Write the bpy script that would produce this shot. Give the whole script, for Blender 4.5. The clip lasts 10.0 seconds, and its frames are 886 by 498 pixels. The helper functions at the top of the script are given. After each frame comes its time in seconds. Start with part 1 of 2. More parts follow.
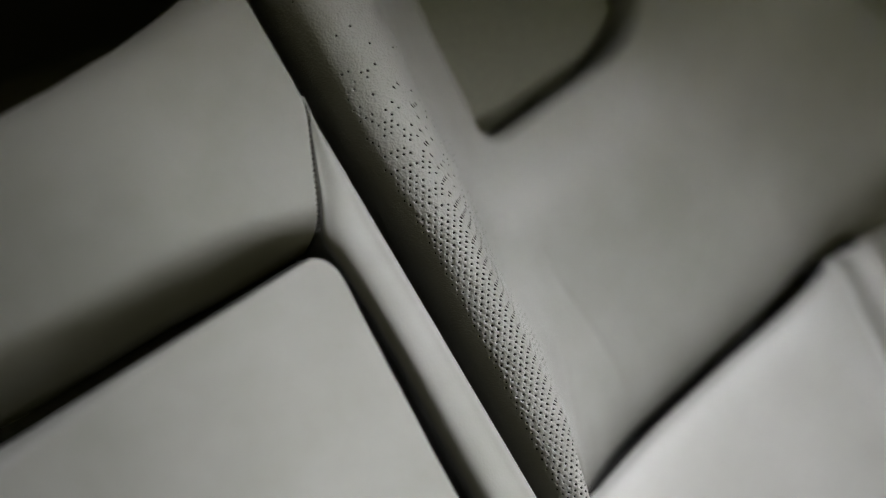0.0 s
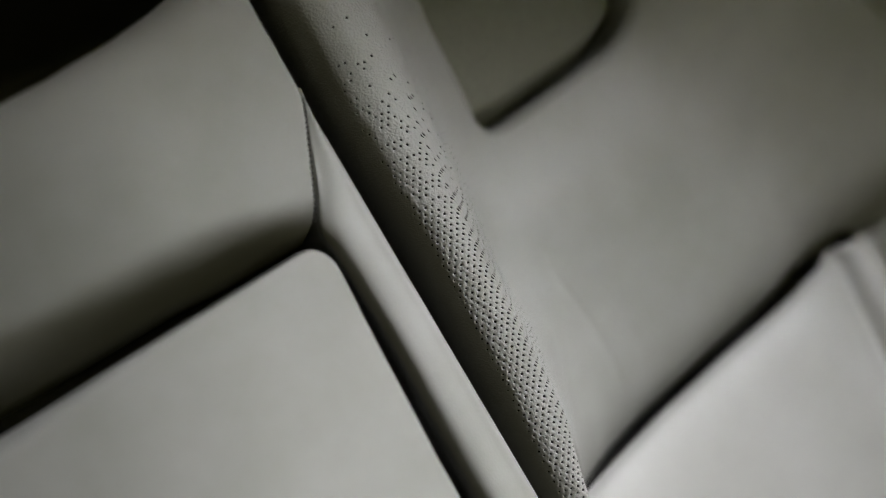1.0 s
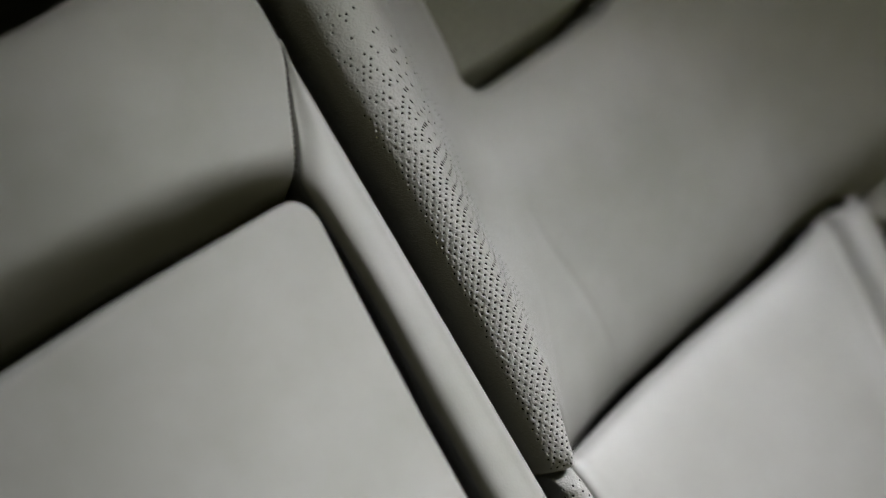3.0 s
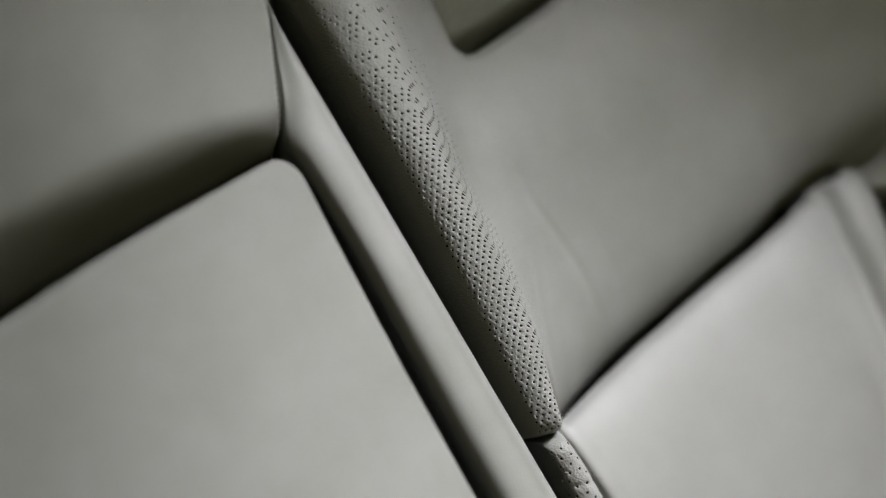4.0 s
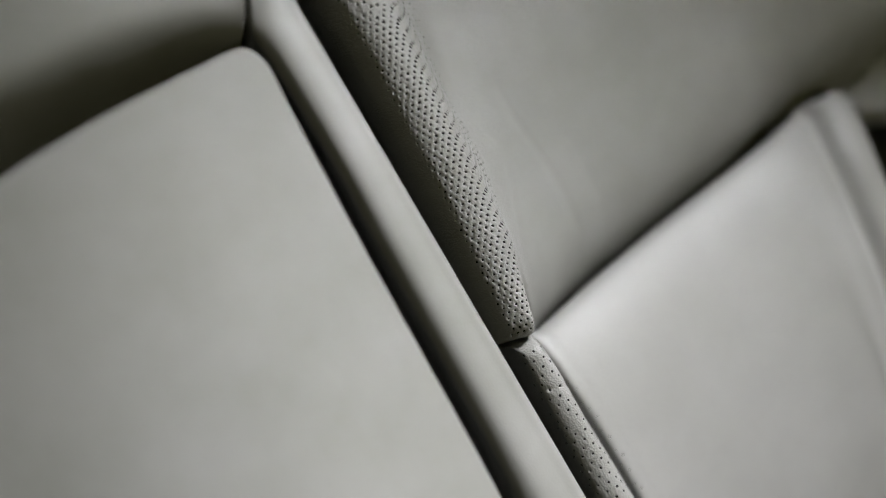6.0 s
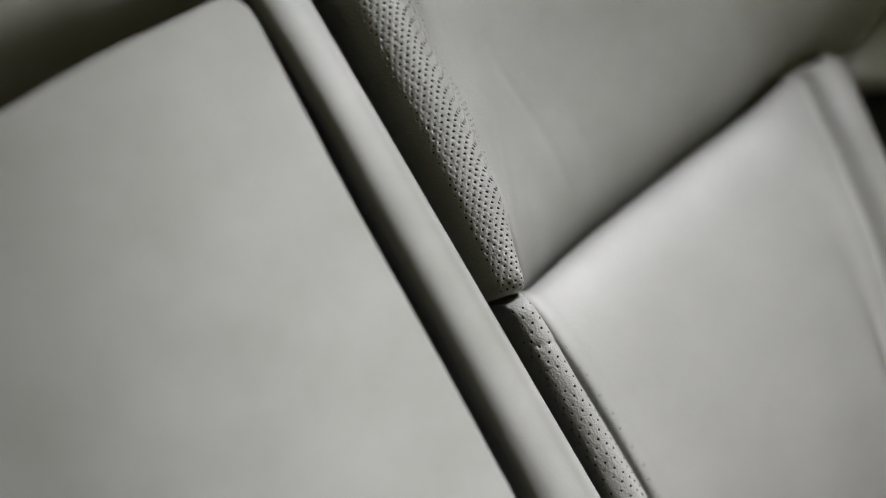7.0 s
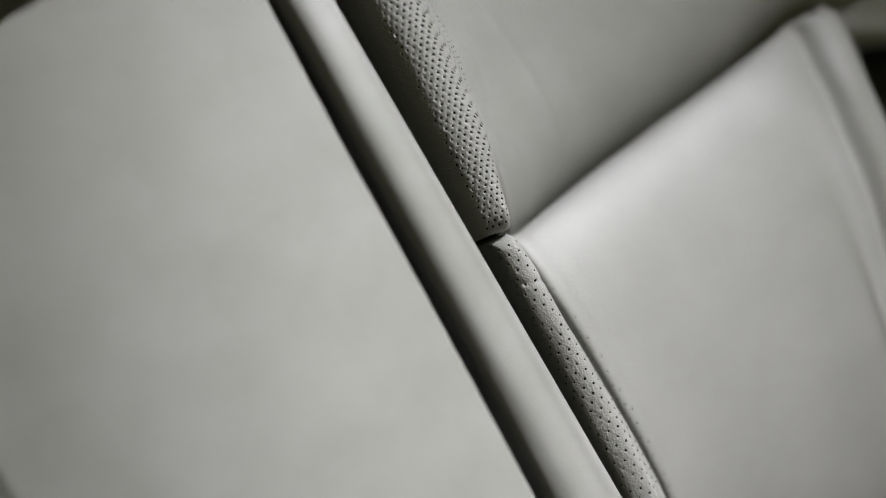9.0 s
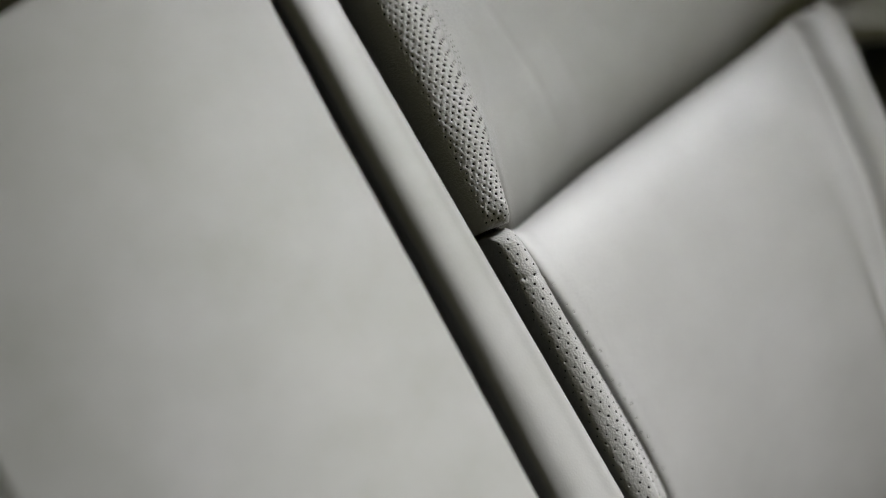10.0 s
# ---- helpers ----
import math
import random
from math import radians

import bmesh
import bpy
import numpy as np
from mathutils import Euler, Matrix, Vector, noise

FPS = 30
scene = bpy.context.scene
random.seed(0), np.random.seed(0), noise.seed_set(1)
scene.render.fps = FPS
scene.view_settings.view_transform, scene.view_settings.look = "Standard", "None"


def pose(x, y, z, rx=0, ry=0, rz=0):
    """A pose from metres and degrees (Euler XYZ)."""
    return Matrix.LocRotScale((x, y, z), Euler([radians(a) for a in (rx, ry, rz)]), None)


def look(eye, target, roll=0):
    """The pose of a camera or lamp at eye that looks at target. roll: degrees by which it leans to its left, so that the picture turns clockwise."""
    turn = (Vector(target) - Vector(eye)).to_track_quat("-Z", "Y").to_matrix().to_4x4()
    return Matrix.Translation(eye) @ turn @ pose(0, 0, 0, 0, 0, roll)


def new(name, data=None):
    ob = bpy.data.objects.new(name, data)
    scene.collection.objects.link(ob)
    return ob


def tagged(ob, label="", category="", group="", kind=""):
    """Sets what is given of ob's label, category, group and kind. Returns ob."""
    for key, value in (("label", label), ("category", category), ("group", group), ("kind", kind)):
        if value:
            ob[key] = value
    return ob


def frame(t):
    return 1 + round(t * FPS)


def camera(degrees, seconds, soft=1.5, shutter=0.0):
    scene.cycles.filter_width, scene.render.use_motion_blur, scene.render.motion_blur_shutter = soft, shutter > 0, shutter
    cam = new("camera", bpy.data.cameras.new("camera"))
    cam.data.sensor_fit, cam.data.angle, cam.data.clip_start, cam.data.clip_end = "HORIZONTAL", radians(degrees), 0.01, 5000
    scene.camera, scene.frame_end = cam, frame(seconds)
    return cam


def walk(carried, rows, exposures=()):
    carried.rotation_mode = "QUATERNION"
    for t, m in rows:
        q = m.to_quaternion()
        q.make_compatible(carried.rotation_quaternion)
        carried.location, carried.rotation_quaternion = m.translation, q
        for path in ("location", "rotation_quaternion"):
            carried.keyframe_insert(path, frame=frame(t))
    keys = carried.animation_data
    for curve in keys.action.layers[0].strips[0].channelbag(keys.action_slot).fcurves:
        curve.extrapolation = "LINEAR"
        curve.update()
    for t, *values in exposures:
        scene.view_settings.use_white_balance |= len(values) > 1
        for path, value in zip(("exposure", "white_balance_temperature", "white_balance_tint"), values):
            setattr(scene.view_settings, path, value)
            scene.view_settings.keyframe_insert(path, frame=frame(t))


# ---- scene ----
cam = camera(65.7, 10.0, soft=1.1)
METRES, EYE, TILT, LEAN, TURN = 0.14, 0.5, -3.0, 27.0, -23.0
ROWS = [
    (0.0, 0.0, 0.0, 0.0, 0.0, 0.0, -0.0),
    (0.5, 0.0009, 0.0003, -0.0076, -0.05, -0.03, -0.01),
    (1.0, 0.0104, 0.0019, -0.022, -0.0, -0.12, -0.0),
    (1.5, 0.0222, 0.0036, -0.0462, 0.04, -0.12, -0.01),
    (2.0, 0.0385, 0.0082, -0.0824, 0.1, -0.17, -0.04),
    (2.5, 0.0574, 0.0136, -0.116, 0.19, -0.32, -0.08),
    (4.0, 0.1281, 0.0328, -0.2544, 0.45, -1.28, -0.06),
    (4.5, 0.1634, 0.0387, -0.3288, 0.67, -1.52, -0.05),
    (5.0, 0.195, 0.0471, -0.4109, 0.77, -1.83, -0.09),
    (5.5, 0.2208, 0.0492, -0.4809, 0.86, -2.08, -0.09),
    (7.0, 0.2763, 0.0602, -0.6793, 0.77, -2.81, -0.07),
    (7.5, 0.2974, 0.0609, -0.7461, 0.9, -2.82, -0.07),
    (8.0, 0.3224, 0.0606, -0.8099, 1.15, -2.77, -0.1),
    (8.5, 0.3426, 0.0585, -0.8577, 1.36, -2.8, -0.15),
    (9.0, 0.3528, 0.0615, -0.9002, 1.45, -2.61, -0.14),
    (9.5, 0.3609, 0.0598, -0.9184, 1.57, -2.56, -0.14),
    (10.0, 0.3607, 0.0594, -0.9227, 1.57, -2.55, -0.14),
]
walk(cam, [(t, pose(0, 0, EYE, TILT, LEAN, TURN) @ pose(METRES * x, METRES * y, METRES * z, 90 + pitch, roll, yaw)) for t, x, y, z, yaw, pitch, roll in ROWS])
cam.data.dof.use_dof = True
cam.data.dof.focus_distance = 0.3240
cam.data.dof.aperture_fstop = 1.15

# ---- light: an unseen key lamp ahead of the seats, high and to the side, and an added fill ----
world = bpy.data.worlds.new("world")
scene.world = world
world.use_nodes = True
sky = world.node_tree.nodes.new("ShaderNodeTexSky")
sky.sky_type, sky.sun_disc, sky.sun_elevation, sky.sun_rotation = "NISHITA", False, radians(45), radians(140)
world.node_tree.links.new(sky.outputs[0], world.node_tree.nodes["Background"].inputs[0])
world.node_tree.nodes["Background"].inputs[1].default_value = 0.012

ROOF = 0.80                                   # height of the added roof
ROOF_GAP = (0.200, 0.644, -0.700, -0.2365)             # opening in the added roof, its edges set to dim parts of the seats: from x, to x, from y, to y


def area_lamp(name, eye, target, w, h, power, colour):
    data = bpy.data.lights.new(name, "AREA")
    data.shape, data.size, data.size_y, data.energy, data.color = "RECTANGLE", w, h, power, colour
    ob = new(name, data)
    ob.matrix_world = look(eye, target)
    return ob


area_lamp("key_light", (0.692, -0.460, 1.105), (0.112, 0.450, 0.465), 0.078, 0.589, 184.5, (1.0, 0.995, 1.03))
area_lamp("front_fill_light", (0.42, -1.47, 0.52), (0.1, 0.3, 0.45), 0.5, 0.42, 2.6, (1.0, 0.96, 0.34))      # unseen olive fill lamp, added to lift the shaded parts


# ---- materials ----
def material(name):
    m = bpy.data.materials.new(name)
    m.use_nodes = True
    nt = m.node_tree
    return m, nt, nt.nodes["Principled BSDF"]


def node(nt, kind, **values):
    n = nt.nodes.new(kind)
    for key, value in values.items():
        n.inputs[key.replace("_", " ")].default_value = value
    return n


def ramp(nt, fac, stops):
    n = nt.nodes.new("ShaderNodeValToRGB")
    n.color_ramp.elements[0].position, n.color_ramp.elements[0].color = stops[0][0], (*stops[0][1], 1)
    n.color_ramp.elements[1].position, n.color_ramp.elements[1].color = stops[1][0], (*stops[1][1], 1)
    for p, c in stops[2:]:
        n.color_ramp.elements.new(p).color = (*c, 1)
    nt.links.new(fac, n.inputs[0])
    return n.outputs[0]


def leather(name, light, dark, rough=0.5, grain=1.0, pebbles=900.0):
    """Grained leather: fine pebbles, soft creases, slow stains."""
    m, nt, b = material(name)
    where = nt.nodes.new("ShaderNodeTexCoord").outputs["Object"]
    stain = node(nt, "ShaderNodeTexNoise", Scale=14.0, Detail=5.0, Roughness=0.6)
    nt.links.new(where, stain.inputs["Vector"])
    nt.links.new(ramp(nt, stain.outputs[0], [(0.35, dark), (0.68, light)]), b.inputs["Base Color"])
    pebble = node(nt, "ShaderNodeTexVoronoi", Scale=pebbles)
    warp = node(nt, "ShaderNodeTexNoise", Scale=160.0, Detail=3.0)
    mix = nt.nodes.new("ShaderNodeVectorMath")
    mix.operation = "MULTIPLY_ADD"
    mix.inputs[1].default_value = (0.004, 0.004, 0.004)
    nt.links.new(where, warp.inputs["Vector"])
    nt.links.new(warp.outputs["Color"], mix.inputs[0])
    nt.links.new(where, mix.inputs[2])
    nt.links.new(mix.outputs[0], pebble.inputs["Vector"])
    crease = node(nt, "ShaderNodeTexNoise", Scale=95.0, Detail=4.0, Roughness=0.65)
    nt.links.new(mix.outputs[0], crease.inputs["Vector"])
    slow = node(nt, "ShaderNodeTexNoise", Scale=22.0, Detail=2.0)
    nt.links.new(where, slow.inputs["Vector"])
    last = None
    for height, strength, distance in ((slow.outputs[0], 0.2, 0.003), (crease.outputs[0], 0.22 * grain, 0.0008), (pebble.outputs["Distance"], 0.40 * grain, 0.0006)):
        bump = node(nt, "ShaderNodeBump", Strength=strength, Distance=distance)
        nt.links.new(height, bump.inputs["Height"])
        if last:
            nt.links.new(last.outputs[0], bump.inputs["Normal"])
        last = bump
    nt.links.new(last.outputs[0], b.inputs["Normal"])
    gloss = nt.nodes.new("ShaderNodeMapRange")
    gloss.inputs["To Min"].default_value, gloss.inputs["To Max"].default_value = rough - 0.06, rough + 0.1
    nt.links.new(crease.outputs[0], gloss.inputs["Value"])
    nt.links.new(gloss.outputs[0], b.inputs["Roughness"])
    b.inputs["Specular IOR Level"].default_value = 0.42
    return m


def plain(name, colour, rough, bump_scale=300.0):
    m, nt, b = material(name)
    where = nt.nodes.new("ShaderNodeTexCoord").outputs["Object"]
    n = node(nt, "ShaderNodeTexNoise", Scale=bump_scale, Detail=4.0)
    nt.links.new(where, n.inputs["Vector"])
    nt.links.new(ramp(nt, n.outputs[0], [(0.3, [c * 0.8 for c in colour]), (0.7, [min(1, c * 1.15) for c in colour])]), b.inputs["Base Color"])
    bump = node(nt, "ShaderNodeBump", Strength=0.3, Distance=0.0006)
    nt.links.new(n.outputs[0], bump.inputs["Height"])
    nt.links.new(bump.outputs[0], b.inputs["Normal"])
    b.inputs["Roughness"].default_value = rough
    return m


LEATHER = leather("grey_leather", (0.286, 0.284, 0.276), (0.234, 0.234, 0.219), 0.46, 1.2)
SMOOTH = leather("smooth_grey_leather", (0.286, 0.284, 0.276), (0.234, 0.234, 0.219), 0.5, 0.15)
# Seat shells, and faces blackened in place of shade or against bounced light.
SHELL_SHADE = plain("black_shell_shade", (0.034, 0.034, 0.032), 0.95)
SHELL_SHADE.node_tree.nodes["Principled BSDF"].inputs["Specular IOR Level"].default_value = 0.1
FELT = plain("charcoal_felt", (0.045, 0.043, 0.034), 0.95, 900.0)
LINING = plain("dark_lining", (0.05, 0.05, 0.045), 0.9, 600.0)
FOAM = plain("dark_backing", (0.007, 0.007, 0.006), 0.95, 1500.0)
# Floor and walls out of view, olive to tint the light they bounce.
UNSEEN_FLOOR = plain("olive_unseen_floor", (0.022, 0.020, 0.012), 0.95, 700.0)
UNSEEN_WALL = plain("olive_unseen_wall", (0.040, 0.037, 0.021), 0.85, 500.0)
# Darker than the leather: the opening's shade is put into this colour.
OLIVE_SHADE = plain("olive_recess_shade", (0.150, 0.152, 0.122), 0.9, 900.0)
THREAD = plain("dark_thread", (0.022, 0.021, 0.019), 0.8, 2500.0)


# ---- mesh helpers ----
def mesh_object(name, verts, faces, mat, parent=None, label=""):
    me = bpy.data.meshes.new(name)
    me.from_pydata([tuple(map(float, v)) for v in verts], [], faces)
    me.validate()
    me.polygons.foreach_set("use_smooth", [True] * len(me.polygons))
    bm = bmesh.new()
    bm.from_mesh(me)
    bmesh.ops.recalc_face_normals(bm, faces=bm.faces)
    bm.to_mesh(me)
    bm.free()
    me.materials.append(mat)
    ob = new(name, me)
    ob.parent = parent
    if label:
        ob["label"] = label
    return ob


def box(name, lo, hi, mat, parent=None, label="", bevel=0.0):
    bm = bmesh.new()
    bmesh.ops.create_cube(bm, size=1.0, matrix=Matrix.LocRotScale([(a + b) / 2 for a, b in zip(lo, hi)], None, [b - a for a, b in zip(lo, hi)]))
    if bevel:
        bmesh.ops.bevel(bm, geom=list(bm.edges), offset=bevel, segments=3, profile=0.5, affect="EDGES")
    me = bpy.data.meshes.new(name)
    bm.to_mesh(me)
    bm.free()
    me.materials.append(mat)
    ob = new(name, me)
    ob.parent = parent
    if label:
        ob["label"] = label
    return ob


def smooth(a, b, x):
    t = np.clip((x - a) / (b - a), 0, 1)
    return t * t * (3 - 2 * t)


def edge_samples(r_low, r_high, low, high, step, arc=10):
    """Offsets from the low edge and sin of the roll's angle; quarter-round rolls at both ends."""
    out = []
    for i in range(arc):
        a = math.pi / 2 * i / arc
        out.append((r_low * (1 - math.cos(a)), math.sin(a)))
    n = max(2, int((high - low - r_low - r_high) / step))
    for i in range(n + 1):
        out.append((r_low + (high - low - r_low - r_high) * i / n, 1.0))
        if i in (0, n - 1):                    # a close second row keeps the flat's shading flat
            out.append((r_low + 0.0006 if i == 0 else high - low - r_high - 0.0006, 1.0))
    for i in reversed(range(arc)):
        a = math.pi / 2 * i / arc
        out.append((high - low - r_high * (1 - math.cos(a)), math.sin(a)))
    return out


def pad(name, xl, xr, zb, zt, face, rolls, depth, mat, parent, step=0.005, label="", ease=lambda x, q: q, dark=(0, 0), exact=False):
    """A cushion: xl, xr are functions of z, zb, zt of x, face(x, z) gives the front's depth; rolls: left, right,
    bottom, top radii;
    dark: how many outermost strips of the right and of the top roll are black, in place of shade in the gaps."""
    z0, z1, x0, x1 = zb(0), zt(0), xl(0.3), xr(0.3)
    us = edge_samples(rolls[0], rolls[1], x0, x1, step)
    vs = edge_samples(rolls[2], rolls[3], z0, z1, step)
    verts, faces = [], []
    for dv, sv in vs:
        for du, su in us:
            fu, fv = du / (x1 - x0), dv / (z1 - z0)
            zz = z0 + dv
            x = xl(zz) + (xr(zz) - xl(zz)) * fu
            z = zb(x) + (zt(x) - zb(x)) * fv
            if exact:                          # the side edges follow the true height
                x = xl(z) + (xr(z) - xl(z)) * fu
                z = zb(x) + (zt(x) - zb(x)) * fv
            y = face(x, z) + depth * (1 - su * (1 - ease(x, 1 - sv)))
            verts.append((x, y, z))
    w = len(us)
    for j in range(len(vs) - 1):
        for i in range(w - 1):
            faces.append((j * w + i, j * w + i + 1, (j + 1) * w + i + 1, (j + 1) * w + i))
    ob = mesh_object(name, verts, faces, mat, parent, label)
    ob.data.materials.append(SHELL_SHADE)
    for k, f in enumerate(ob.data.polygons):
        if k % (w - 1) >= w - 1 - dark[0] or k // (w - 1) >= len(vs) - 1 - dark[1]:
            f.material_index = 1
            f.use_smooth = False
    return ob


def catmull(points, n=14):
    """A smooth curve through the points, n steps to a span, spaced by chord length."""
    p = np.array(points, float)
    h = np.linalg.norm(np.diff(p, axis=0), axis=1)[:, None]
    d = np.diff(p, axis=0) / h
    m = np.concatenate([d[:1], (d[:-1] * h[1:] + d[1:] * h[:-1]) / (h[:-1] + h[1:]), d[-1:]])
    out = []
    for i in range(len(p) - 1):
        for k in range(n):
            t = k / n
            out.append((2 * t ** 3 - 3 * t ** 2 + 1) * p[i] + (t ** 3 - 2 * t ** 2 + t) * h[i] * m[i] + (3 * t ** 2 - 2 * t ** 3) * p[i + 1] + (t ** 3 - t ** 2) * h[i] * m[i + 1])
    out.append(p[-1])
    return np.array(out)


class Loft:
    """A surface from cross-sections at several heights; s runs along the section, 0 at the crest."""

    def __init__(self, sections, crest, s_range, n=500, levels=160):
        zs = [z for z, _ in sections]
        ctrl = np.array([c for _, c in sections], float)
        self.z = np.linspace(zs[0], zs[-1], levels)
        self.s = np.linspace(*s_range, n)
        self.table = np.zeros((levels, n, 2))
        for j, z in enumerate(self.z):
            i = min(max(np.searchsorted(zs, z) - 1, 0), len(zs) - 2)
            t = (z - zs[i]) / (zs[i + 1] - zs[i])
            t = t * t * (3 - 2 * t) * 0.35 + t * 0.65
            pts = catmull(ctrl[i] * (1 - t) + ctrl[i + 1] * t)
            arc = np.concatenate([[0], np.cumsum(np.linalg.norm(np.diff(pts, axis=0), axis=1))])
            arc -= arc[crest * 14]
            for k in (0, 1):
                self.table[j, :, k] = np.interp(self.s, arc, pts[:, k])

    def at(self, s, z):
        s, z = np.asarray(s, float), np.asarray(z, float)
        u = np.clip((s - self.s[0]) / (self.s[-1] - self.s[0]) * (len(self.s) - 1), 0, len(self.s) - 1.001)
        v = np.clip((z - self.z[0]) / (self.z[-1] - self.z[0]) * (len(self.z) - 1), 0, len(self.z) - 1.001)
        i, j = u.astype(int), v.astype(int)
        a, b = (u - i)[:, None], (v - j)[:, None]
        t = self.table
        return (t[j, i] * (1 - a) + t[j, i + 1] * a) * (1 - b) + (t[j + 1, i] * (1 - a) + t[j + 1, i + 1] * a) * b


def perforated(name, surface, s_cells, z_cells, holed, radius, depth, mat, parent, label="", keep=None, lip=False):
    """A leather skin on surface(s, z) -> n x 3, with real punched pits in the cells for which holed(i, j, s, z) is
    true; lip: its first row is black, as shade in the seam.
    """
    S, Z, faces, kind, dark = [], [], [], {}, set()

    def vert(key, s, z):
        if key not in kind:
            kind[key] = len(S)
            S.append(s), Z.append(z)
        return kind[key]

    ns, nz = len(s_cells) - 1, len(z_cells) - 1
    deep = {}
    for j in range(nz):
        for i in range(ns):
            s0, s1, z0, z1 = s_cells[i], s_cells[i + 1], z_cells[j], z_cells[j + 1]
            sm, zm = (s0 + s1) / 2, (z0 + z1) / 2
            if keep and not keep(sm, zm):
                continue
            ring = [vert((2 * i, 2 * j), s0, z0), vert((2 * i + 1, 2 * j), sm, z0), vert((2 * i + 2, 2 * j), s1, z0), vert((2 * i + 2, 2 * j + 1), s1, zm),
                    vert((2 * i + 2, 2 * j + 2), s1, z1), vert((2 * i + 1, 2 * j + 2), sm, z1), vert((2 * i, 2 * j + 2), s0, z1), vert((2 * i, 2 * j + 1), s0, zm)]
            if holed(i, j, sm, zm):
                js, jz = random.uniform(-0.02, 0.02) * (s1 - s0), random.uniform(-0.05, 0.05) * (z1 - z0)
                r = radius * random.uniform(0.85, 1.12) * (1 - 0.3 * float(smooth(0.018, 0.034, sm)))
                rings = []
                for level, rr in ((0.03, r * 1.25), (0.09, r), (1.0, r * 0.95)):
                    row = []
                    for k in range(8):
                        a = math.radians(225 + 45 * k)
                        n = len(S)
                        S.append(sm + js + rr * math.cos(a)), Z.append(zm + jz + rr * math.sin(a))
                        deep[n] = level * depth
                        row.append(n)
                    rings.append(row)
                for a, b in ((ring, rings[0]), (rings[0], rings[1]), (rings[1], rings[2])):
                    faces += [(a[k], a[(k + 1) % 8], b[(k + 1) % 8], b[k]) for k in range(8)]
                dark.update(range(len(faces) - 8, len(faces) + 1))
                faces.append(tuple(rings[2]))
            else:
                c = vert((2 * i + 1, 2 * j + 1), sm, zm)
                faces += [(ring[0], ring[1], c, ring[7]), (ring[1], ring[2], ring[3], c), (c, ring[3], ring[4], ring[5]), (ring[7], c, ring[5], ring[6])]
    S, Z = np.array(S), np.array(Z)
    p = surface(S, Z)
    if deep:
        e = 0.0004
        nrm = np.cross(surface(S + e, Z) - surface(S - e, Z), surface(S, Z + e) - surface(S, Z - e))
        nrm /= np.linalg.norm(nrm, axis=1)[:, None] + 1e-12
        nrm[nrm[:, 1] < 0] *= -1          # inwards is away from the front
        d = np.zeros(len(S))
        for n, v in deep.items():
            d[n] = v
        p = p + nrm * d[:, None]
    ob = mesh_object(name, p, faces, mat, parent, label)
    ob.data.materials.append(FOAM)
    ob.data.materials.append(SHELL_SHADE)
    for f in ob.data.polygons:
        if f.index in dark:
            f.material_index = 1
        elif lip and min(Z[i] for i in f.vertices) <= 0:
            # The ledge behind the lip is black to stand for the seam's shade.
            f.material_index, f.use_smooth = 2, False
    return ob


def shade_walls(ob, side):
    """Black on the side walls of a cushion in place of the gap's shade, where side(centre of the face) is true."""
    ob.data.materials.append(SHELL_SHADE)
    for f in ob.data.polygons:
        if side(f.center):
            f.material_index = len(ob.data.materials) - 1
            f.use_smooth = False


def empty(name, at, label, category):
    ob = new(name)
    ob.location = at
    bpy.context.view_layer.update()
    return tagged(ob, label, category)


def under(parent, *obs):
    for ob in obs:
        ob.parent = parent
        ob.matrix_parent_inverse = Matrix.Translation(parent.location).inverted()


# ---- the place: a dark cabin, mostly out of view; its roof opening is added to shape the light ----
# Side and front walls are unseen; the left one is black against bounce.
for name, lo, hi, mat in (
    ("floor", (-1.0, -1.5, -0.06), (1.4, 0.8, 0.0), UNSEEN_FLOOR),
    ("wall_rear", (-1.0, 0.74, 0.0), (1.4, 0.8, ROOF), FELT),
    ("wall_side_left", (-1.06, -1.5, 0.0), (-1.0, 0.8, ROOF), SHELL_SHADE),
    ("wall_side_right", (1.4, -1.5, 0.0), (1.46, 0.8, ROOF), UNSEEN_WALL),
    ("wall_front", (-1.06, -1.56, 0.0), (1.46, -1.5, 0.28), UNSEEN_WALL),
    ("wall_front_header", (-1.06, -1.56, 0.76), (1.46, -1.5, ROOF), UNSEEN_WALL),
    ("wall_front_pillar_left", (-1.06, -1.56, 0.28), (-0.5, -1.5, 0.76), UNSEEN_WALL),
    ("wall_front_pillar_right", (0.7, -1.56, 0.28), (1.46, -1.5, 0.76), UNSEEN_WALL),
):
    tagged(box(name, lo, hi, mat), {"floor": "unseen olive brown cabin floor, tinting bounced light", "wall_rear": "dark charcoal felt cabin wall", "wall_side_left": "unseen black side wall, added to stop bounced light"}.get(name, "unseen olive brown wall, added to tint bounced light"), kind="structure")
# Unseen roof, added to cut the key lamp's light to the opening.
bm = bmesh.new()
for lo, hi in (((-1.06, ROOF_GAP[3]), (1.46, 0.8)), ((-1.06, -1.56), (1.46, ROOF_GAP[2])), ((-1.06, ROOF_GAP[2]), (ROOF_GAP[0], ROOF_GAP[3])), ((ROOF_GAP[1], ROOF_GAP[2]), (1.46, ROOF_GAP[3]))):
    bmesh.ops.create_cube(bm, size=1.0, matrix=Matrix.LocRotScale(((lo[0] + hi[0]) / 2, (lo[1] + hi[1]) / 2, ROOF + 0.025), None, (hi[0] - lo[0], hi[1] - lo[1], 0.05)))
me = bpy.data.meshes.new("ceiling")
bm.to_mesh(me)
bm.free()
me.materials.append(LINING)
tagged(new("ceiling", me), "unseen dark roof, added with an opening that shapes the light", kind="structure")


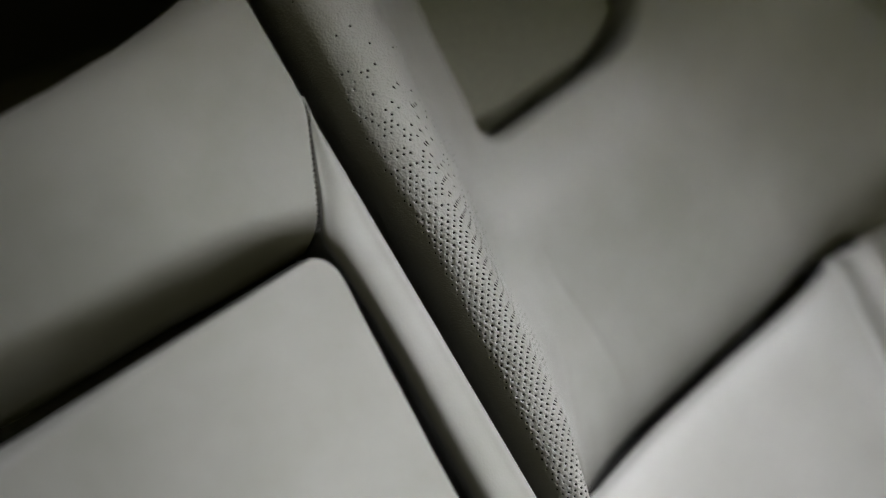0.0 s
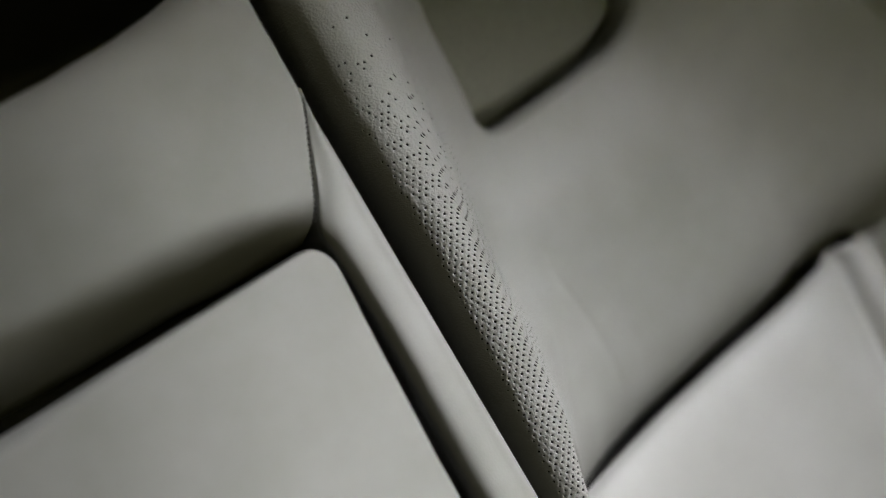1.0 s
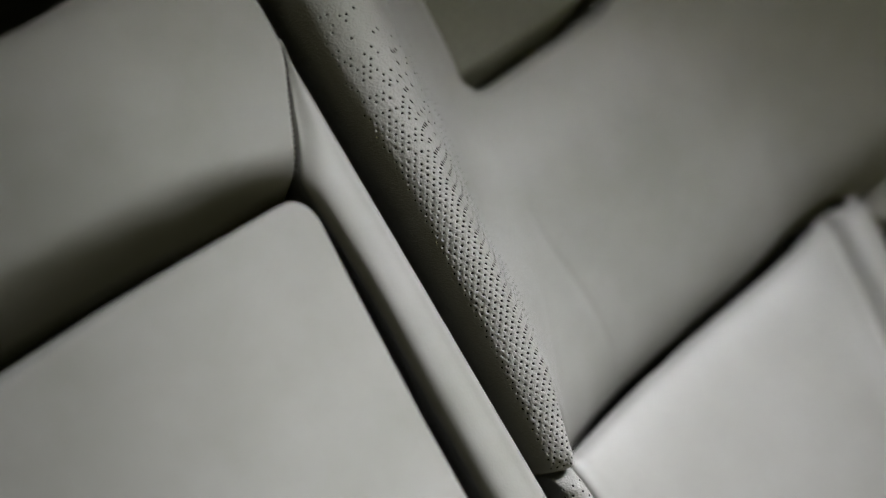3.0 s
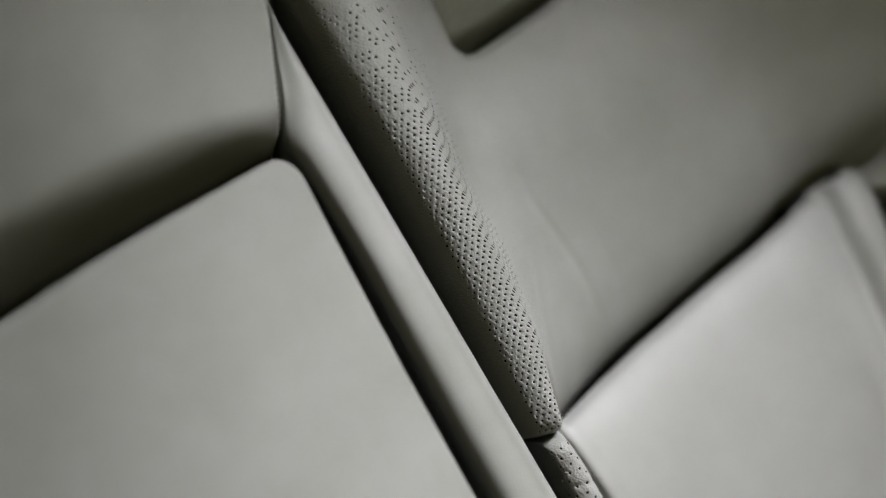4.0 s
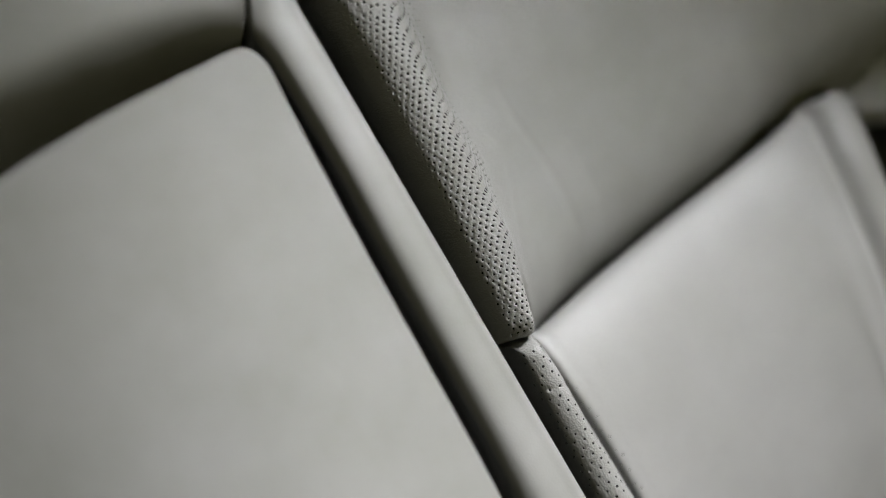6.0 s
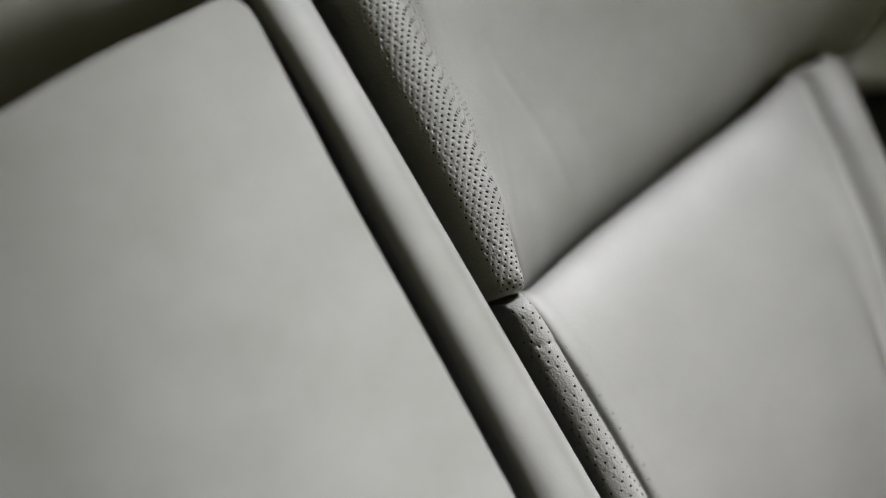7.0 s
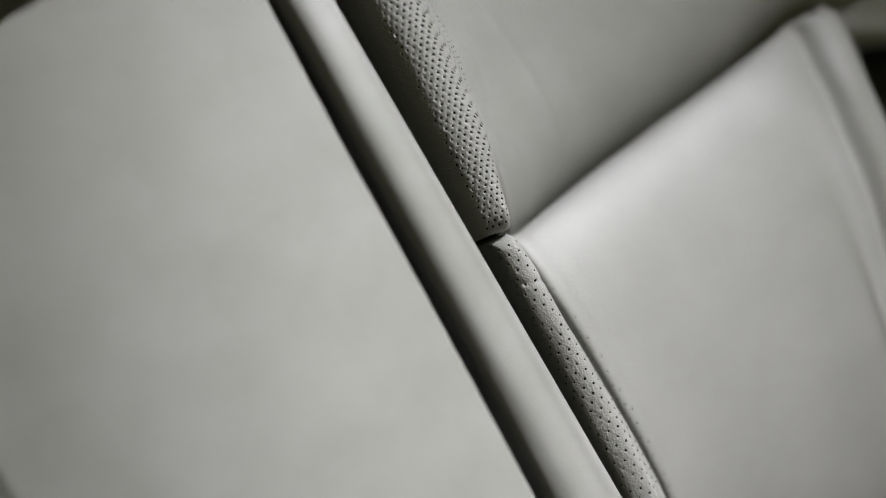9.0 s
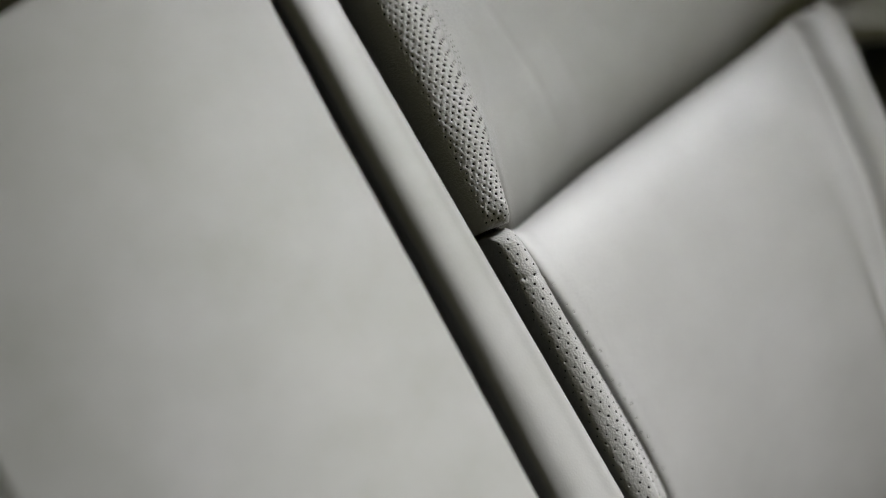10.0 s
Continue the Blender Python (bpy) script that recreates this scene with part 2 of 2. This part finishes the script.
# ---- centre seat back ----
def edge_x(z):
    return 0.0965 + 0.060 * (0.49 - z)


centre = empty("centre_seat_back", (-0.015, 0.36, 0.0), "narrow grey leather centre seat back with padded headrest and armrest", "car seat")


def corner(x_edge, z, z_top, r):
    d = z - (z_top - r)
    return x_edge if d <= 0 else x_edge - r + math.sqrt(max(r * r - min(d, r) ** 2, 0.0))


def c_low_xr(z):
    return corner(float(np.interp(z, [0.0, 0.23, 0.33, 0.40, 0.46, 0.50], [0.0715, 0.0705, 0.0702, 0.0692, 0.0697, 0.0706])), z, 0.5055, 0.0165)


def arm_top(x):
    return 0.5055 + float(np.interp(x, [-0.119, -0.07, -0.035, 0.0, 0.03, 0.055, 0.075], [-0.0095, -0.006, -0.003, 0.0, 0.0026, 0.0050, 0.0056]))


# Outermost right and top strips are black, as shade of the gaps.
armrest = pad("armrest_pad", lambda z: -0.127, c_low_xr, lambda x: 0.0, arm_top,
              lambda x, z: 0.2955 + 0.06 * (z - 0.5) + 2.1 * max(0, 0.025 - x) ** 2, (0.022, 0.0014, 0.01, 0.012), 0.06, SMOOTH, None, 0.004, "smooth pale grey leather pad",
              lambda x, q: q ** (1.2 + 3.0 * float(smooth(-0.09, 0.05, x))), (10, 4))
under(centre, armrest)


def c_up_xr(z):
    return float(sum(np.interp(z + o, [0.512, 0.514, 0.517, 0.521, 0.525, 0.531, 0.545, 0.558, 0.568, 0.576, 0.64], [0.0640, 0.0672, 0.0700, 0.0720, 0.0738, 0.0762, 0.0815, 0.0865, 0.0905, 0.0905, 0.0868]) for o in (-0.004, -0.002, 0, 0.002, 0.004)) / 5)


def tuck(d, reach):
    """How far the headrest's lower part turns in under itself, d above its bottom edge."""
    bend, slope = 0.62 * reach, 2.2
    return slope * (max(reach - d, 0) ** 2 - max(reach - bend - d, 0) ** 2) / (2 * bend)


def head_low(x):
    return 0.5105 + 0.0025 * float(smooth(0.02, 0.07, x)) + 0.8 * min(arm_top(x) - 0.5055, 0)


# Four outermost right strips are black, as shade along the seam.
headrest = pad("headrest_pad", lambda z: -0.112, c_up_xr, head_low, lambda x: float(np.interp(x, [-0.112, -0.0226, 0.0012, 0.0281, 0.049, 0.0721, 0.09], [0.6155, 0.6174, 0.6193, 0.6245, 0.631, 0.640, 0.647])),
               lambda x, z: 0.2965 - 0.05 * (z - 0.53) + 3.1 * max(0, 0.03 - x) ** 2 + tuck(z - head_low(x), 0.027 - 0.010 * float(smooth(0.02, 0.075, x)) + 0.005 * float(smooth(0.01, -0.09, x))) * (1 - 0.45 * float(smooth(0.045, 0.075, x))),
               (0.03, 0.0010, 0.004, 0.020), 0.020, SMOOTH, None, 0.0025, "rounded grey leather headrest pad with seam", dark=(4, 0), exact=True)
under(centre, headrest)
bm = bmesh.new()
for k in range(22):                            # short slanted stitches along the headrest's seam
    z = 0.5185 + 0.0024 * k
    x = c_up_xr(z) - 0.0006
    lean = math.atan2(c_up_xr(z + 0.002) - c_up_xr(z), 0.002)
    m = Matrix.Translation((x, 0.2966 - 0.05 * (z - 0.53), z)) @ Matrix.Rotation(lean + 0.35, 4, "Y") @ Matrix.Diagonal((0.00046, 0.00036, 0.0010, 1))
    bmesh.ops.create_icosphere(bm, subdivisions=2, radius=1.0, matrix=m)
me = bpy.data.meshes.new("seam_stitching")
bm.to_mesh(me)
bm.free()
me.materials.append(THREAD)
stitching = new("seam_stitching", me)
stitching["label"] = "dark thread stitches"
under(headrest, stitching)


def strip_left(z):
    """Inner edge of the side strip: along the armrest, then along the headrest's seam."""
    base = float(np.interp(z, [0.0, 0.31, 0.40, 0.435, 0.46, 0.487, 0.507, 0.5165], [0.0816, 0.0788, 0.0757, 0.0752, 0.0742, 0.0722, 0.0702, 0.0685]))
    return base if z < 0.5165 else min(c_up_xr(z) + 0.0003, 0.0915)


verts, faces, rows = [], [], 240
for j in range(rows):
    z = 0.0 + 0.575 * j / (rows - 1)
    e = edge_x(z)
    flat = float(smooth(0.500, 0.536, z))
    left = sum(strip_left(z + o) for o in (-0.005, -0.0025, 0, 0.0025, 0.005)) / 5
    w = e - left
    lit = 0.27 - 0.03 * float(smooth(0.37, 0.505, z)) + 0.06 * float(smooth(0.30, 0.24, z))
    sec = catmull([(left - 0.0010, 0.37), (left, 0.335 - 0.034 * flat), (left + 0.0015, 0.314 - 0.0152 * flat), (left + 0.41 * lit * w, 0.3022 - 0.0038 * flat), (left + lit * w, 0.2974 + 0.0007 * flat),
                   (left + 0.76 * w, 0.2974 + 0.0003 * flat), (e - 0.0012, 0.2986), (e, 0.3004), (e - 0.0004, 0.305), (e - 0.002, 0.33), (e - 0.003, 0.37)], 8)
    verts += [(x, y, z) for x, y in sec]
w = len(verts) // rows
faces = [(j * w + i, j * w + i + 1, (j + 1) * w + i + 1, (j + 1) * w + i) for j in range(rows - 1) for i in range(w - 1)]
for sign in (1, -1):
    strip = mesh_object("side_bolster", [(x if sign > 0 else -0.054 - x, y, z) for x, y, z in verts], faces, SMOOTH, None, "narrow pale leather edge strip")
    # The strip's outer wall is blackened to hold the gap's shade.
    shade_walls(strip, lambda c: c.y > 0.2996 and (c.x if sign > 0 else -0.054 - c.x) > edge_x(c.z) - 0.0035)
    under(centre, strip)
under(centre, box("shell", (-0.148, 0.403, 0.0), (0.082, 0.46, 0.60), SHELL_SHADE, None, "black seat shell", 0.006))

# ---- outer seat back with the perforated bolster ----
outer = empty("outer_seat_back", (0.25, 0.36, 0.0), "wide grey leather outer seat back with perforated bolster edge", "car seat")
LOW = lambda x: np.interp(x, [0.10, 0.127, 0.141, 0.16, 0.20, 0.24, 0.28, 0.342, 0.374, 0.386, 0.397, 0.413, 0.428, 0.442, 0.493, 0.58, 0.75], [0.3345, 0.3345, 0.3280, 0.3312, 0.3376, 0.3432, 0.3486, 0.3572, 0.3615, 0.3598, 0.3625, 0.3620, 0.3575, 0.3570, 0.382, 0.425, 0.50])
TAIL_UP = [(0.25, 0.3255), (0.33, 0.319), (0.42, 0.320), (0.56, 0.325), (0.60, 0.335), (0.612, 0.37)]


def roll_section(left, crest, *flank):
    """Section of the bolster roll: a steep inner wall, a tight bend, the crest at depth crest, then its outer flank and the flat."""
    return [(left, 0.37), (left + 0.0017, 0.335), (left + 0.0070, crest + 0.0112), (left + 0.0118, crest + 0.0036), (left + 0.0196, crest), *flank, *TAIL_UP]


UPPER = Loft([
    (0.32, roll_section(0.1066, 0.2980, (0.1272, 0.2994), (0.1292, 0.3050), (0.1300, 0.3095), (0.1600, 0.3230))),
    (0.34, roll_section(0.1066, 0.2980, (0.1272, 0.2994), (0.1292, 0.3050), (0.1300, 0.3095), (0.1600, 0.3230))),
    (0.395, roll_section(0.1065, 0.2960, (0.1340, 0.2965), (0.1383, 0.3035), (0.1396, 0.3070), (0.1650, 0.3230))),
    (0.44, roll_section(0.1059, 0.2944, (0.1342, 0.2960), (0.1402, 0.3035), (0.1440, 0.3075), (0.1720, 0.3230))),
    (0.48, roll_section(0.1053, 0.2944, (0.1340, 0.2966), (0.1408, 0.3045), (0.1466, 0.3148), (0.1660, 0.3213))),
    (0.56, roll_section(0.1000, 0.2946, (0.1330, 0.2953), (0.1435, 0.3005), (0.1535, 0.3105), (0.1810, 0.3250))),
    (0.7, roll_section(0.0935, 0.2946, (0.1310, 0.2953), (0.1480, 0.2985), (0.1600, 0.3075), (0.1850, 0.3250))),
], 4, (-0.085, 0.50), 1200)


def opening(x, z):
    """Signed distance to the headrest's recess, negative inside."""
    zc = z - 0.16 * np.maximum(x - 0.20, 0)
    cx, cz, hx, hz = 0.246, 0.70, 0.060, 0.1755
    r = np.where(x < cx, 0.009, 0.030)
    qx, qz = np.abs(x - cx) - hx + r, np.abs(zc - cz) - hz + r
    return np.hypot(np.maximum(qx, 0), np.maximum(qz, 0)) + np.minimum(np.maximum(qx, qz), 0) - r


CELL, COLUMN = 0.0028, 0.00165                # half the spacing of the punched holes, along and across the roll


def upper_skin(s, w):
    xy = UPPER.at(s - 0.003, 0.335 + w)
    x, y = xy[:, 0], xy[:, 1].copy()
    z = LOW(x) + w + 0.0010 * smooth(0.127, 0.117, x) - 0.0115 * smooth(0.131, 0.142, x)      # its lower edge dips behind the cushion below
    puff = np.cos(math.pi * ((s + 0.01645) / COLUMN - 0.5)) * np.cos(math.pi * ((w - 0.0024) / CELL - 0.5))      # puckered leather, puffed between the holes
    puff = 0.00023 * puff + 0.00010 * (np.sin(1270 * s + 880 * w + 2.1 * np.sin(310 * w)) + np.sin(940 * w - 1130 * s + 1.8 * np.sin(270 * w + 1)))
    y += puff * smooth(0.150, 0.135, x) * smooth(-0.015, -0.009, s) * smooth(0.30, 0.15, w)
    k = smooth(0.128, 0.140, x)
    side = smooth(0.30, 0.37, x)
    r, d = 0.010 + (0.053 + 0.006 * side) * k, 0.010 + (0.038 + 0.009 * side) * k
    a = np.arccos(np.clip(1 - w / r, 0, 1))
    y += d * (1 - np.sin(a))
    y -= 0.030 * smooth(0.16, 0.23, x) * np.maximum(z - 0.345, 0)
    u = x - np.interp(z, [0.34, 0.36, 0.39, 0.44, 0.545, 0.7], [0.362, 0.356, 0.345, 0.337, 0.281, 0.24])      # far bolster
    y -= (0.032 * smooth(-0.01, 0.125, u) - 0.30 * np.maximum(u - 0.125, 0)) * np.sin(np.arccos(np.clip(1 - w / 0.055, 0, 1)))
    for cx, slant, depth_c, top in ((0.1855, 0.12, 0.0010, 0.47), (0.206, 0.06, 0.0005, 0.43), (0.160, -0.28, 0.0005, 0.43)):      # faint creases beside the roll
        off = x - cx - slant * (0.41 - z) - 0.0016 * np.sin(z * 70 + cx * 300)
        y += depth_c * np.exp(-(off / 0.0026) ** 2) * smooth(0.352, 0.375, z) * smooth(top, top - 0.05, z)
    o = opening(x, z)
    y += 0.008 * smooth(0.05, 0.0, o) + 0.004 * smooth(0.006, 0.0, o) + 0.070 * smooth(0.0, -0.003, o)
    return np.stack([x, y, z], 1)


s_cells = np.concatenate([np.arange(-0.08, -0.0165, 0.006), -0.01645 + COLUMN * np.arange(41), 0.0495 + 0.0042 * np.arange(1, 108)])
w_cells = np.concatenate([0.0005 * np.arange(3) , 0.0024 + CELL * np.arange(124)])
dice = random.Random(4)


def upper_holes(i, j, s, w):
    if not (-0.0105 < s < np.interp(w, [0.0, 0.06, 0.105, 0.145, 0.225], [0.0125, 0.021, 0.030, 0.037, 0.046])) or j < 3 or (i + j) % 2:
        return False
    fade = float(smooth(0.300, 0.140, w))
    return dice.random() < 0.03 + 0.97 * fade ** 1.6 if w < 0.290 else False


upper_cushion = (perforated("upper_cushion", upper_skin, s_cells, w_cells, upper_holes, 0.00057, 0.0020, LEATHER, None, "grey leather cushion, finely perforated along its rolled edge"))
# Deep inner wall of the roll is blackened as shade in the gap.
shade_walls(upper_cushion, lambda c: c.y > 0.334 and c.x < 0.118)
under(outer, upper_cushion)

TAIL_LOW = [(0.182, 0.3087), (0.25, 0.3020), (0.340, 0.2915), (0.352, 0.2930), (0.3585, 0.2990), (0.366, 0.2925), (0.377, 0.2890), (0.3868, 0.2905), (0.3928, 0.306), (0.3938, 0.38)]


def piping_section(left, x, crest, right, crease):
    """Section of the piping, its crest at (x, crest), of the crease beside it and of the cushion's border."""
    return [(left, 0.376), (left + 0.0006, 0.341), (left + 0.0031, 0.3116), (left + 0.0048, 0.3031), (x, crest), (right, crest + 0.0048), (right + 0.0026, crease), (right + 0.0046, crease - 0.001),
            (right + 0.0078, 0.3105), (right + 0.0148, 0.3096), (right + 0.0255, 0.3093), *TAIL_LOW]


LOWER = Loft([
    (0.0, piping_section(0.1230, 0.1400, 0.2970, 0.1488, 0.330)),
    (0.18, piping_section(0.1145, 0.1300, 0.2970, 0.1383, 0.328)),
    (0.27, piping_section(0.1135, 0.1260, 0.2980, 0.1325, 0.323)),
    (0.31, piping_section(0.1128, 0.1245, 0.2992, 0.1303, 0.3195)),
    (0.333, piping_section(0.1125, 0.1235, 0.3002, 0.1287, 0.3165)),
    (0.4, piping_section(0.1125, 0.1235, 0.3002, 0.1287, 0.3165)),
], 4, (-0.085, 0.50), 1200)


def lower_skin(s, w):
    xy = LOWER.at(s, 0.335 - w)
    x, y = xy[:, 0], xy[:, 1].copy()
    z0 = LOW(x) * (1 - w / 0.335)
    x = x + smooth(0.295, 0.345, x) * np.interp(z0, [0.20, 0.29, 0.31, 0.33, 0.352, 0.37], [-0.032, -0.0165, -0.0115, -0.0045, 0.0062, 0.0067]) + 0.0024 * smooth(0.335, 0.305, z0) * smooth(0.335, 0.355, x) * smooth(0.380, 0.362, x)      # the far border leans in downwards
    z = (LOW(x) - 0.001 - 0.0009 * smooth(0.131, 0.126, x) - 0.007 * smooth(0.409, 0.424, x)) * (1 - w / 0.335)
    k = smooth(0.126, 0.132, x)
    a = np.arccos(np.clip(1 - w / (0.0075 + 0.0425 * k), 0, 1))
    lip = np.arccos(np.clip(1 - w / 0.004, 0, 1))
    y += (0.012 - 0.003 * k) * (1 - np.sin(a)) + 0.003 * k * (1 - np.sin(lip)) + 0.04 * (w <= 0) + smooth(0.1285, 0.1330, x) * (0.06 * (z - 0.25) + 0.010 * np.clip((z - 0.24) / 0.1, 0, 1.2) ** 2 + 0.9 * np.maximum(0.28 - z, 0) ** 2)
    y += 0.0011 * np.exp(-((z - 0.308 + 0.3 * (x - 0.120) + 0.0005 * np.sin(1100 * x)) / 0.0008) ** 2) * smooth(0.134, 0.128, x)      # crease in the piping
    return np.stack([x, y, z - 0.032 * (w <= 0) * k], 1)


LCELL, LCOLUMN = 0.0041, 0.0027
sl = np.concatenate([np.arange(-0.08, -0.015, 0.006), -0.0149 + LCOLUMN * np.arange(37), 0.0823 + 0.004 * np.arange(1, 72)])
wl = np.concatenate([[0.0], 1e-5 + 0.0004 * np.arange(6), 0.0026 + LCELL * np.arange(43), 0.1748 + 0.01 * np.arange(1, 16), [0.335]])


def crease(w):
    """How far along the section the piping meets the cushion."""
    return float(np.interp(w, [0.0, 0.025, 0.065, 0.155, 0.335], [0.0156, 0.0207, 0.0284, 0.0359, 0.0384]))


def border(w):
    """How far along the section the cushion's own edge lies."""
    return float(np.interp(w, [0.0, 0.025, 0.065, 0.155, 0.335], [0.0234, 0.0297, 0.0422, 0.0547, 0.0589]))


def piping_holes(i, j, s, w):
    return -0.014 < s < crease(w) - 0.004 and 6 < j < 48 and (i + j) % 2 == 0 and dice.random() < 0.93


def border_holes(i, j, s, w):
    return border(w) - 0.008 < s < border(w) + 0.006 and 11 < j < 48 and (i + j) % 2 == 0 and dice.random() < 0.9


PALE = leather("pale_grey_leather", (0.314, 0.312, 0.305), (0.274, 0.272, 0.264), 0.46, 0.5)
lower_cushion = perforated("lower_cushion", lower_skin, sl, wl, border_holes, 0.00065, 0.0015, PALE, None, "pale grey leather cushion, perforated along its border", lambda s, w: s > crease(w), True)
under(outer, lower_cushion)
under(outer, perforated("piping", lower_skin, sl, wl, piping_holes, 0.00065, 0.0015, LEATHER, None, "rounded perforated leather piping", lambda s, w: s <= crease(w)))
under(outer, box("shell", (0.125, 0.40, 0.0), (0.60, 0.48, 0.67), SHELL_SHADE, None, "black seat shell", 0.006))
under(outer, pad("side_wing", lambda z: 0.412, lambda z: 0.60, lambda x: float(np.interp(x, [0.412, 0.425, 0.457, 0.60], [0.333, 0.327, 0.316, 0.278])), lambda x: float(np.interp(x, [0.412, 0.43, 0.48, 0.60], [0.347, 0.3530, 0.379, 0.44])),
                 lambda x, z: 0.330 + 0.12 * (x - 0.425) + 0.75 * (z - 0.345), (0.004, 0.02, 0.010, 0.003), 0.03, SMOOTH, None, 0.005, "grey leather side wing"))
# Pad in the opening, coloured dark olive for the shade there.
under(outer, pad("recess_pad", lambda z: 0.183, lambda z: 0.318, lambda x: 0.530 + 0.16 * max(x - 0.205, 0) + 0.9 * max(x - 0.270, 0) ** 1.3, lambda x: 0.68,
                 lambda x, z: 0.336, (0.003, 0.012, 0.010, 0.01), 0.04, OLIVE_SHADE, None, 0.005, "olive grey pad inside the opening, shade in its colour"))
